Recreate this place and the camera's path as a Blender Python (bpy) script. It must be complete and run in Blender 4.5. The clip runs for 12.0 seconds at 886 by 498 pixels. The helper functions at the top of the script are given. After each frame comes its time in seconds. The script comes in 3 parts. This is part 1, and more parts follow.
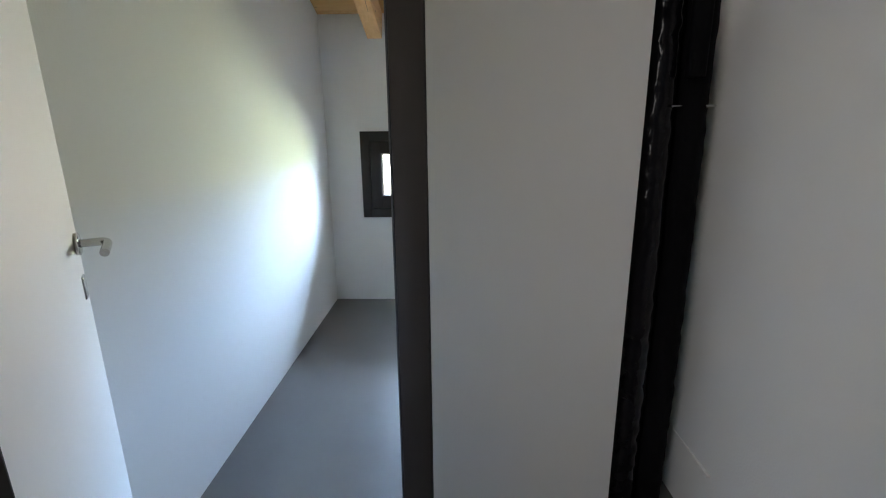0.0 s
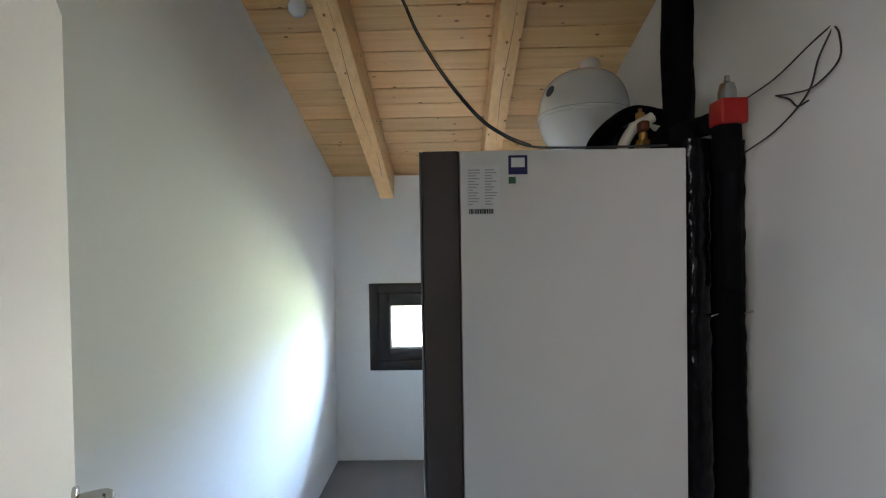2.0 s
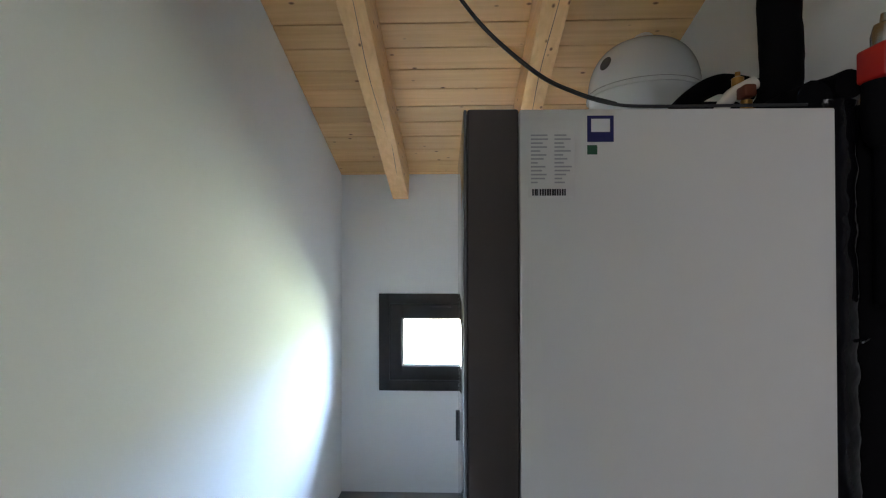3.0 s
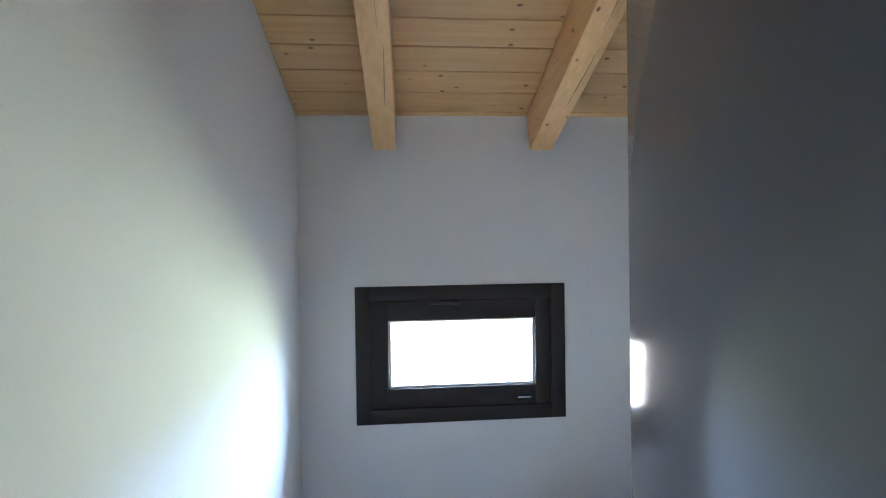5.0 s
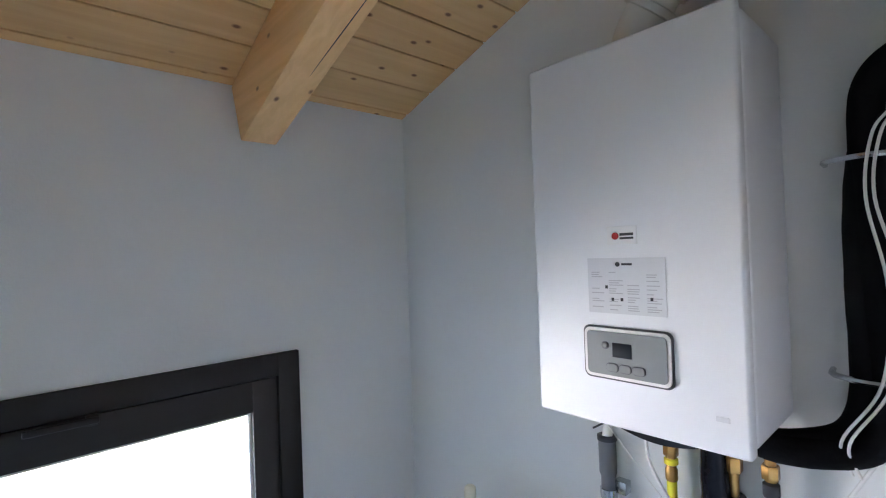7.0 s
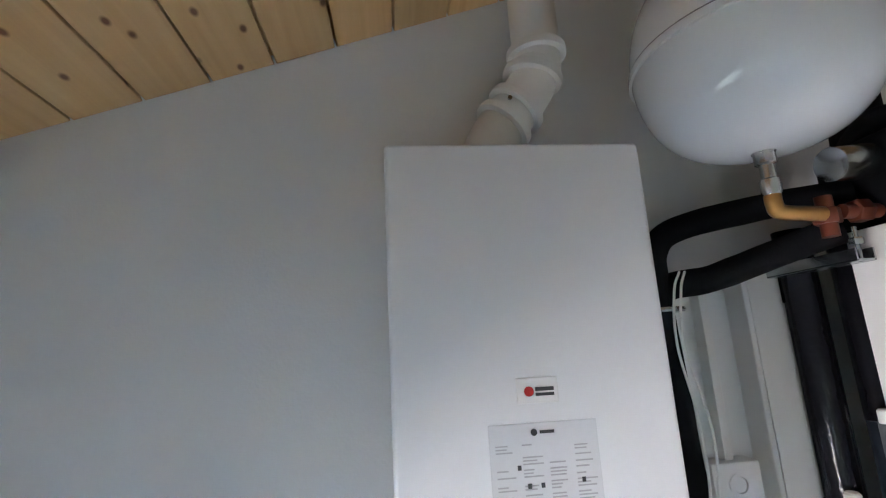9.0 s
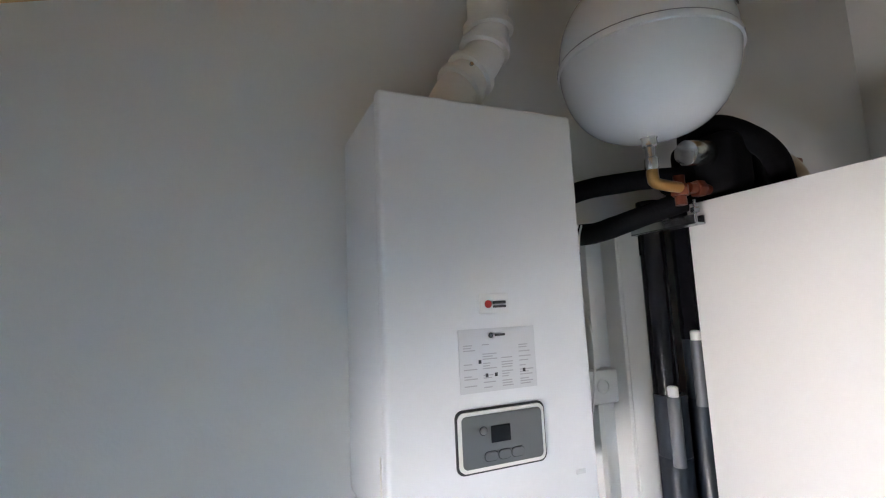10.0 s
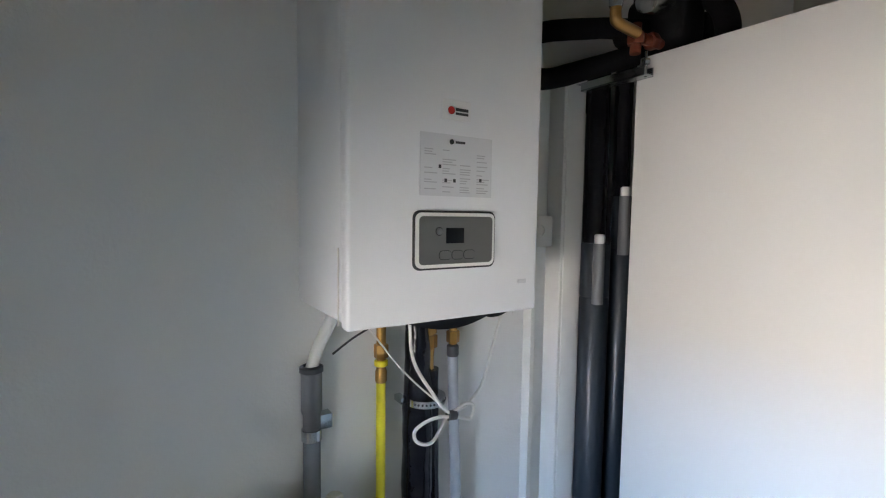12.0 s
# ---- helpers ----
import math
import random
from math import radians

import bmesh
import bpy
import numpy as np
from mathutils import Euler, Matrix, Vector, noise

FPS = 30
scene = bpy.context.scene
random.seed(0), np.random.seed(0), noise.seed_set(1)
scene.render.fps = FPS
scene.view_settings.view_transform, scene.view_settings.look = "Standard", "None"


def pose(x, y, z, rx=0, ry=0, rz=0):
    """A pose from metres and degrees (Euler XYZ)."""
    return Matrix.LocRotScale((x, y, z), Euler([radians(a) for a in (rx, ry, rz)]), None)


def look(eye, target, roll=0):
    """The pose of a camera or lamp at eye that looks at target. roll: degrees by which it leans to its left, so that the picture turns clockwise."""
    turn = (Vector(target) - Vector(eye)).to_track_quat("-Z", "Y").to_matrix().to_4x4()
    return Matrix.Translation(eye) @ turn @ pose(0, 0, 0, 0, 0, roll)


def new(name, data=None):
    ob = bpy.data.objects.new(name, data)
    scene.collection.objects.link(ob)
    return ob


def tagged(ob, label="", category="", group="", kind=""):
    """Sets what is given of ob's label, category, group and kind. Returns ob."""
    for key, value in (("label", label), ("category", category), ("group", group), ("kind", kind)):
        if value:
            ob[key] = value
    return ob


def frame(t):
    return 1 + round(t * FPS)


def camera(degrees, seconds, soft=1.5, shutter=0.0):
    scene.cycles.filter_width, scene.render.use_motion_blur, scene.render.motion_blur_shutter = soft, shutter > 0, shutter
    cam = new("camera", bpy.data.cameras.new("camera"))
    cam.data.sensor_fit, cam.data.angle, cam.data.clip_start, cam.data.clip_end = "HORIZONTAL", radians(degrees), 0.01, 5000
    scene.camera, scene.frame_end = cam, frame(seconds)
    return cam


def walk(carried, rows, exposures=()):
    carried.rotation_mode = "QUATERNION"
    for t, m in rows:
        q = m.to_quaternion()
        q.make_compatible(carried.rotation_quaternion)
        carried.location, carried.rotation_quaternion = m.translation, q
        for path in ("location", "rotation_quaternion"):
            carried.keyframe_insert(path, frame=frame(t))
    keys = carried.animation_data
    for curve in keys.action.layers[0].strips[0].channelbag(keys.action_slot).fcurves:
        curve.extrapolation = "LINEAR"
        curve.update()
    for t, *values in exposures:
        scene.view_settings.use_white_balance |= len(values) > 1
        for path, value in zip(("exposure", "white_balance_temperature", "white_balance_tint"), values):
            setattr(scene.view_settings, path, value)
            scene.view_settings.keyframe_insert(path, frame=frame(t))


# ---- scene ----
cam = camera(86.4, 12.0, soft=1.15)
PATH = [
    (0, (0.076, 0.063, 1.326), (0.009, 1.995, 0.813), -0.6),
    (0.5, (0.06, 0.057, 1.386), (-0.038, 2.026, 1.053), -1.2),
    (1, (0.046, 0.055, 1.462), (-0.069, 2.041, 1.252), -1.4),
    (1.5, (0.025, 0.076, 1.524), (-0.083, 2.07, 1.404), -1.3),
    (2, (-0.029, 0.156, 1.576), (-0.07, 2.155, 1.543), -0.9),
    (2.5, (-0.088, 0.272, 1.581), (-0.09, 2.272, 1.6), -0.6),
    (3, (-0.121, 0.486, 1.539), (-0.186, 2.485, 1.557), -0.1),
    (3.5, (-0.152, 0.704, 1.521), (-0.252, 2.701, 1.54), 0.8),
    (5.5, (-0.432, 1.6, 1.462), (-0.048, 3.562, 1.414), -1.4),
    (6, (-0.423, 1.799, 1.469), (0.274, 3.673, 1.412), -1.6),
    (6.5, (-0.381, 1.971, 1.502), (0.661, 3.677, 1.464), -1.7),
    (7, (-0.301, 2.157, 1.557), (1.043, 3.638, 1.572), -2.1),
    (9, (-0.123, 2.773, 1.637), (1.821, 2.562, 2.057), -3.2),
    (9.5, (-0.14, 2.889, 1.638), (1.735, 2.309, 2.026), -2.6),
    (10, (-0.187, 2.993, 1.571), (1.628, 2.193, 1.823), -2.5),
    (10.5, (-0.187, 3.041, 1.505), (1.604, 2.166, 1.66), -1.5),
    (11, (-0.171, 3.049, 1.451), (1.579, 2.081, 1.48), -0.5),
    (11.5, (-0.159, 3.049, 1.416), (1.555, 2.02, 1.35), 0.3),
    (12, (-0.149, 3.047, 1.397), (1.529, 1.968, 1.255), 0.8),
]
EXPOSURES = [(0, 0.22, 6550, 14), (2.5, 0.38, 6250, 15), (3.7, 0.32, 6100, 16), (5.5, 0.12, 5950, 19), (6.0, 0.0, 6000, 20), (7.0, 0.08, 6000, 20), (9.5, 0.25, 6200, 19), (10.0, 0.03, 6250, 19), (10.5, -0.06, 6300, 18), (11.0, -0.32, 6400, 17), (11.5, -0.62, 6450, 16), (12, -0.7, 6550, 16)]
walk(cam, [(t, look(e, g, r)) for t, e, g, r in PATH], EXPOSURES)

# ---- world and lights ----
world = bpy.data.worlds.new("world")
scene.world = world
world.use_nodes = True
wn = world.node_tree
sky = wn.nodes.new("ShaderNodeTexSky")
sky.sky_type, sky.sun_disc = "NISHITA", False
sky.sun_elevation, sky.sun_rotation = radians(50), radians(150)
wn.nodes["Background"].inputs["Strength"].default_value = 0.08
wn.links.new(sky.outputs["Color"], wn.nodes["Background"].inputs["Color"])

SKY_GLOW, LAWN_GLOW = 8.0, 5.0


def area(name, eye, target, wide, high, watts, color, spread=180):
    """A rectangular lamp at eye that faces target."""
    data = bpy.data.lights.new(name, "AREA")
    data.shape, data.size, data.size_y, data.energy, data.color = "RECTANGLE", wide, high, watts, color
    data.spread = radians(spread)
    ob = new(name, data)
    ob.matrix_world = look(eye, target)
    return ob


# daylight: fill from an invented, unseen hall window beside the walker; outside the small window, lamps for open sky
# above the tree line and sunlit lawn below it, plus an added warm ground fill
area("hall_fill_light", (-1.46, -1.2, 1.95), (0.6, 0.9, 1.1), 1.1, 1.1, 18.5, (1.0, 0.96, 0.91))
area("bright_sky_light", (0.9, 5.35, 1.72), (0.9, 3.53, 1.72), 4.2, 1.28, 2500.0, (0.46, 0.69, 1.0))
# made-up warm bounce from the ground, added to whiten the tower's window side
area("warm_ground_fill", (-0.6, 5.35, 0.48), (-0.6, 3.53, 0.48), 1.8, 1.1, 400.0, (1.0, 0.94, 0.86))
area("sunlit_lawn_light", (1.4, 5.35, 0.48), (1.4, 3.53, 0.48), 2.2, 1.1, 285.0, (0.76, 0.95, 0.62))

# ---- materials ----


def material(name, color, rough=0.5, metal=0.0, vary=0.08, scale=6.0, fine=120.0, bump=0.05, coat=0.0, spec=0.5):
    """A painted, plastic or metal surface: two scales of tone, fine relief and uneven gloss."""
    m = bpy.data.materials.new(name)
    m.use_nodes = True
    n, l = m.node_tree.nodes, m.node_tree.links
    b = n["Principled BSDF"]
    b.inputs["Metallic"].default_value = metal
    b.inputs["Coat Weight"].default_value = coat
    b.inputs["Specular IOR Level"].default_value = spec
    tc = n.new("ShaderNodeTexCoord")
    big, small = n.new("ShaderNodeTexNoise"), n.new("ShaderNodeTexNoise")
    big.inputs["Scale"].default_value, small.inputs["Scale"].default_value = scale, fine
    big.inputs["Detail"].default_value = 4
    for x in (big, small):
        l.new(tc.outputs["Object"], x.inputs["Vector"])
    mix = n.new("ShaderNodeMix")
    mix.data_type = "RGBA"
    mix.inputs["A"].default_value = (*[c * (1 - vary) for c in color], 1)
    mix.inputs["B"].default_value = (*[min(1, c * (1 + vary)) for c in color], 1)
    l.new(big.outputs["Fac"], mix.inputs["Factor"])
    out = mix.outputs["Result"]
    l.new(out, b.inputs["Base Color"])
    rr = n.new("ShaderNodeMapRange")
    rr.inputs["To Min"].default_value, rr.inputs["To Max"].default_value = rough * 0.85, min(1, rough * 1.15)
    l.new(big.outputs["Fac"], rr.inputs["Value"])
    l.new(rr.outputs["Result"], b.inputs["Roughness"])
    bp = n.new("ShaderNodeBump")
    bp.inputs["Strength"].default_value, bp.inputs["Distance"].default_value = bump, 0.002
    l.new(small.outputs["Fac"], bp.inputs["Height"])
    l.new(bp.outputs["Normal"], b.inputs["Normal"])
    return m


def pine(name, along, tint=(1, 1, 1)):
    """Planed spruce: stretched grain, soft tone from board to board, dark knots. along: the axis of the grain."""
    m = bpy.data.materials.new(name)
    m.use_nodes = True
    n, l = m.node_tree.nodes, m.node_tree.links
    b = n["Principled BSDF"]
    tc, mp = n.new("ShaderNodeTexCoord"), n.new("ShaderNodeMapping")
    mp.inputs["Scale"].default_value = [0.6 if i == along else 14.0 for i in range(3)]
    geo = n.new("ShaderNodeNewGeometry")
    shift = n.new("ShaderNodeVectorMath")
    shift.operation = "MULTIPLY_ADD"
    shift.inputs[1].default_value = (7, 5, 3)
    l.new(geo.outputs["Random Per Island"], shift.inputs[0])
    l.new(tc.outputs["Object"], shift.inputs[2])
    l.new(shift.outputs["Vector"], mp.inputs["Vector"])
    grain = n.new("ShaderNodeTexNoise")
    grain.inputs["Scale"].default_value, grain.inputs["Detail"].default_value, grain.inputs["Distortion"].default_value = 3.0, 6, 0.6
    l.new(mp.outputs["Vector"], grain.inputs["Vector"])
    ramp = n.new("ShaderNodeValToRGB")
    e = ramp.color_ramp.elements
    e[0].position, e[0].color = 0.2, (*[a * c for a, c in zip((0.60, 0.335, 0.13), tint)], 1)
    e[1].position, e[1].color = 0.8, (*[a * c for a, c in zip((0.75, 0.465, 0.21), tint)], 1)
    l.new(grain.outputs["Fac"], ramp.inputs["Fac"])
    # knots
    km = n.new("ShaderNodeMapping")
    km.inputs["Scale"].default_value = [8.0 if i == along else 14.0 for i in range(3)]
    l.new(shift.outputs["Vector"], km.inputs["Vector"])
    vor = n.new("ShaderNodeTexVoronoi")
    vor.inputs["Scale"].default_value, vor.inputs["Randomness"].default_value = 1.25, 1.0
    l.new(km.outputs["Vector"], vor.inputs["Vector"])
    kr = n.new("ShaderNodeValToRGB")
    k = kr.color_ramp.elements
    k[0].position, k[0].color = 0.06, (1, 1, 1, 1)
    k[1].position, k[1].color = 0.14, (0, 0, 0, 1)
    l.new(vor.outputs["Distance"], kr.inputs["Fac"])
    pick = n.new("ShaderNodeMath")
    pick.operation = "GREATER_THAN"
    pick.inputs[1].default_value = 0.3
    sep = n.new("ShaderNodeSeparateColor")
    l.new(vor.outputs["Color"], sep.inputs["Color"])
    l.new(sep.outputs["Red"], pick.inputs[0])
    amt = n.new("ShaderNodeMath")
    amt.operation = "MULTIPLY"
    l.new(kr.outputs["Color"], amt.inputs[0])
    l.new(pick.outputs["Value"], amt.inputs[1])
    mix = n.new("ShaderNodeMix")
    mix.data_type = "RGBA"
    mix.inputs["B"].default_value = (0.19, 0.075, 0.024, 1)
    l.new(amt.outputs["Value"], mix.inputs["Factor"])
    l.new(ramp.outputs["Color"], mix.inputs["A"])
    hsv, mr = n.new("ShaderNodeHueSaturation"), n.new("ShaderNodeMapRange")
    mr.inputs["To Min"].default_value, mr.inputs["To Max"].default_value = 0.86, 1.1
    l.new(geo.outputs["Random Per Island"], mr.inputs["Value"])
    l.new(mr.outputs["Result"], hsv.inputs["Value"])
    l.new(mix.outputs["Result"], hsv.inputs["Color"])
    l.new(hsv.outputs["Color"], b.inputs["Base Color"])
    b.inputs["Roughness"].default_value = 0.55
    bp = n.new("ShaderNodeBump")
    bp.inputs["Strength"].default_value, bp.inputs["Distance"].default_value = 0.15, 0.002
    l.new(grain.outputs["Fac"], bp.inputs["Height"])
    l.new(bp.outputs["Normal"], b.inputs["Normal"])
    return m


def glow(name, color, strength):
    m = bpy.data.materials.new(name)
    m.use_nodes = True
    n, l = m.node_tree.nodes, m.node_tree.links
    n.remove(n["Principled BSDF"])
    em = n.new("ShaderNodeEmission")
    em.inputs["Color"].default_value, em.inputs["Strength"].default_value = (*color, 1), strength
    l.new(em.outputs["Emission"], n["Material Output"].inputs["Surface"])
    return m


def glass(name):
    m = bpy.data.materials.new(name)
    m.use_nodes = True
    b = m.node_tree.nodes["Principled BSDF"]
    b.inputs["Transmission Weight"].default_value = 1
    b.inputs["Roughness"].default_value, b.inputs["IOR"].default_value = 0.0, 1.45
    return m


PLASTER = material("white_plaster", (0.80, 0.80, 0.785), 0.9, vary=0.025, scale=2.5, fine=160, bump=0.25)
FLOOR = material("grey_resin", (0.125, 0.118, 0.112), 0.34, vary=0.22, scale=2.6, fine=60, bump=0.05)
DOORWHITE = material("white_lacquer", (0.80, 0.79, 0.76), 0.65, vary=0.02, fine=200, bump=0.03)
ENAMEL = material("white_enamel", (0.80, 0.81, 0.83), 0.42, vary=0.012, scale=3, fine=260, bump=0.03)
CABWHITE = material("white_sheet_steel", (0.78, 0.765, 0.74), 0.5, vary=0.015, scale=2, fine=200, bump=0.03)
CABFRONT = material("grey_brown_plastic_edge", (0.058, 0.047, 0.044), 0.5, vary=0.06, fine=250, bump=0.08)
CABGLOSS = material("dark_glossy_front", (0.10, 0.105, 0.115), 0.1, vary=0.04, fine=200, bump=0.02)
BROWN = material("dark_bronze_frame", (0.024, 0.019, 0.016), 0.5, vary=0.15, scale=9, fine=140, bump=0.1, spec=0.2)
BLACK = material("black_rubber_foam", (0.006, 0.006, 0.007), 0.75, vary=0.3, scale=12, fine=90, bump=0.5, spec=0.04)
WRAP = material("black_shiny_wrap", (0.006, 0.006, 0.008), 0.1, vary=0.3, scale=25, fine=38, bump=1.0, spec=0.2)
GREYPIPE = material("grey_plastic_pipe", (0.12, 0.125, 0.13), 0.4, vary=0.08, fine=80, bump=0.05)
LIGHTGREY = material("pale_grey_sleeve", (0.38, 0.41, 0.45), 0.5, vary=0.08, fine=60, bump=0.2)
DARKGREY = material("dark_grey_sleeve", (0.014, 0.019, 0.026), 0.3, vary=0.25, scale=7, fine=60, bump=0.3)
YELLOW = material("yellow_gas_sleeve", (0.80, 0.68, 0.02), 0.4, vary=0.08, fine=60, bump=0.1)
BRASS = material("brass", (0.40, 0.22, 0.07), 0.3, 1.0, vary=0.15, fine=120, bump=0.1)
COPPER = material("dull_copper_red", (0.20, 0.06, 0.035), 0.4, 0.6, vary=0.2, fine=120, bump=0.1)
STEEL = material("galvanised_steel", (0.50, 0.52, 0.53), 0.24, 1.0, vary=0.15, scale=30, fine=160, bump=0.1)
CHROME = material("satin_chrome", (0.48, 0.47, 0.45), 0.22, 1.0, vary=0.04, fine=200, bump=0.02)
WHITEPL = material("white_plastic", (0.80, 0.79, 0.76), 0.4, vary=0.02, fine=200, bump=0.02)
FLUEWHITE = material("white_flue_pipe", (0.80, 0.77, 0.72), 0.35, vary=0.03, fine=150, bump=0.03)
TANK = material("white_gloss_tank", (0.80, 0.82, 0.84), 0.12, vary=0.015, fine=150, bump=0.03, coat=0.5)
RED = material("red_plastic", (0.40, 0.01, 0.008), 0.45, vary=0.08, fine=100, bump=0.05)
PANELGREY = material("silver_grey_panel", (0.19, 0.19, 0.182), 0.38, 0.75, vary=0.05, fine=200, bump=0.03)
DISPLAY = material("dark_display", (0.006, 0.007, 0.009), 0.3, vary=0.1, fine=200, bump=0.0, spec=0.15)
PAPER = material("clear_printed_film", (0.66, 0.67, 0.69), 0.45, vary=0.03, scale=40, fine=200, bump=0.02)
WHITEPAPER = material("white_sticker", (0.80, 0.80, 0.80), 0.4, vary=0.02, fine=200, bump=0.02)
INK = material("grey_print", (0.30, 0.30, 0.32), 0.6, vary=0.1)
FADEDINK = material("faded_print", (0.44, 0.44, 0.46), 0.6, vary=0.1)
DARKINK = material("black_print", (0.03, 0.03, 0.035), 0.5, vary=0.1)
BLUE = material("dark_blue_print", (0.02, 0.02, 0.13), 0.4, vary=0.1)
GREEN = material("green_print", (0.03, 0.12, 0.06), 0.4, vary=0.2)
CREAM = material("cream_painted_wood", (0.76, 0.72, 0.58), 0.42, vary=0.05, scale=12, fine=120, bump=0.1)
CLOTH = material("black_fabric", (0.015, 0.016, 0.02), 0.85, vary=0.3, scale=30, fine=220, bump=0.6)
BULBWHITE = material("opal_glass_bulb", (0.78, 0.80, 0.80), 0.12, vary=0.02, fine=100, bump=0.0)
BOARDS, BEAMS = pine("pine_boards", 0), pine("pine_beams", 1, (1.08, 1.06, 1.05))
GLASS = glass("window_glass")
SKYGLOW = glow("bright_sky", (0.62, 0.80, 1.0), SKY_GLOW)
# emission stands in for sunlight on the greenery
LAWNGLOW = glow("green_backdrop_glow", (0.80, 0.95, 0.70), LAWN_GLOW)

# ---- mesh helpers ----


def link(name, bm, mat, parent=None, smooth=False):
    me = bpy.data.meshes.new(name)
    bmesh.ops.recalc_face_normals(bm, faces=bm.faces)
    bm.to_mesh(me)
    bm.free()
    if smooth:
        me.shade_smooth()
        me.set_sharp_from_angle(angle=radians(40))
    me.materials.append(mat)
    ob = new(name, me)
    if parent:
        ob.parent = parent
    return ob


def part(name, bm, mat, parent, label="", smooth=True):
    return tagged(link(name, bm, mat, parent, smooth), label)


def thing(name, at, label, category, group="", turn=0.0):
    ob = new(name)
    ob.empty_display_size = 0.05
    ob.location, ob.rotation_euler = at, (0, 0, radians(turn))
    return tagged(ob, label, category, group)


def box(lo, hi, r=0.0, seg=2, bm=None, m=None):
    """A box between two corners, its edges rounded by r."""
    b = bmesh.new()
    bmesh.ops.create_cube(b, size=1)
    for v in b.verts:
        v.co = [lo[i] + (v.co[i] + 0.5) * (hi[i] - lo[i]) for i in range(3)]
    if r:
        bmesh.ops.bevel(b, geom=b.edges[:], offset=r, segments=seg, profile=0.5, affect="EDGES")
    if m:
        b.transform(m)
    return b if bm is None else add(bm, b)


def add(a, b):
    me = bpy.data.meshes.new("join")
    b.to_mesh(me)
    b.free()
    a.from_mesh(me)
    bpy.data.meshes.remove(me)
    return a


def spline(points, n=8):
    """A smooth curve through the points."""
    p = [Vector(q) for q in points]
    p = [2 * p[0] - p[1], *p, 2 * p[-1] - p[-2]]
    out = []
    for i in range(1, len(p) - 2):
        a, b, c, d = p[i - 1:i + 3]
        for k in range(n):
            t = k / n
            out.append(0.5 * (2 * b + (c - a) * t + (2 * a - 5 * b + 4 * c - d) * t * t + (3 * b - a - 3 * c + d) * t ** 3))
    return out + [p[-2]]


def tube(points, r, sides=14, smooth=0, bm=None, wobble=0.0):
    """A round bar along the points; r may be a list. wobble: uneven radius, as in wrapped insulation."""
    p = spline(points, smooth) if smooth else [Vector(q) for q in points]
    rs = r if isinstance(r, (list, tuple)) else [r] * len(p)
    b = bmesh.new() if bm is None else bm
    side, rings = None, []
    for i, q in enumerate(p):
        d = (p[min(i + 1, len(p) - 1)] - p[max(i - 1, 0)]).normalized()
        side = d.orthogonal().normalized() if side is None else (side - d * side.dot(d)).normalized()
        up = d.cross(side)
        ring = []
        for k in range(sides):
            a = 2 * math.pi * k / sides
            w = 1 + wobble * noise.noise(Vector((q.x * 25 + math.cos(a), q.y * 25 + math.sin(a), q.z * 25)))
            ring.append(b.verts.new(q + (side * math.cos(a) + up * math.sin(a)) * rs[i] * w))
        rings.append(ring)
    for a, c in zip(rings, rings[1:]):
        for k in range(sides):
            b.faces.new((a[k], a[(k + 1) % sides], c[(k + 1) % sides], c[k]))
    b.faces.new(rings[0][::-1])
    b.faces.new(rings[-1])
    return b


def lathe(profile, at, sides=40, axis=(0, 0, 1)):
    """A turned body: (radius, height) pairs about an axis through at."""
    b = bmesh.new()
    m = Matrix.Translation(at) @ Vector(axis).to_track_quat("Z", "Y").to_matrix().to_4x4()
    rings = [[b.verts.new(m @ Vector((max(r, 1e-4) * math.cos(2 * math.pi * k / sides), max(r, 1e-4) * math.sin(2 * math.pi * k / sides), h)))
              for k in range(sides)] for r, h in profile]
    for a, c in zip(rings, rings[1:]):
        for k in range(sides):
            b.faces.new((a[k], a[(k + 1) % sides], c[(k + 1) % sides], c[k]))
    b.faces.new(rings[0][::-1])
    b.faces.new(rings[-1])
    return b


def hexnut(at, r, h, axis=(0, 0, 1)):
    return lathe([(r * 0.92, -h / 2), (r, -h / 2 + 0.002), (r, h / 2 - 0.002), (r * 0.92, h / 2)], at, 6, axis)


def structure(name, bm, mat, label, category="wall", smooth=False):
    return tagged(link(name, bm, mat, None, smooth), label, category, kind="structure")


# ---- room ----
XL, XR, YF, YD, TOP = -0.88, 0.80, 3.53, 0.42, 3.5
WX0, WX1, WZ0, WZ1 = -0.634, 0.330, 0.655, 1.279      # window casing
GX0, GX1, GZ0, GZ1 = -0.477, 0.182, 0.820, 1.114      # glass
SLOPE = 0.366
DX0, DX1, DZ = -0.355, 0.48, 2.08                       # doorway


def ceil_z(y):
    return 2.05 + SLOPE * (YF - y)


structure("wall_west", box((XL - 0.2, YD, 0), (XL, YF, TOP)), PLASTER, "smooth white plaster wall beside the window")


def wall_x(y):
    """The east wall's face, which stands slightly askew."""
    return 0.765 + 0.045 * (YF - y)


b = box((XR, YD, 0), (XR + 0.3, YF, TOP))
for v in b.verts:
    v.co.x = wall_x(v.co.y) if v.co.x < XR + 0.1 else XR + 0.3
structure("wall_east", b, PLASTER, "smooth white plaster wall carrying boiler and pipes")
b = box((XL - 0.2, YF, 0), (WX0 + 0.03, YF + 0.2, TOP))
box((WX1 - 0.03, YF, 0), (XR + 0.2, YF + 0.2, TOP), bm=b)
box((WX0 + 0.03, YF, 0), (WX1 - 0.03, YF + 0.2, WZ0 + 0.03), bm=b)
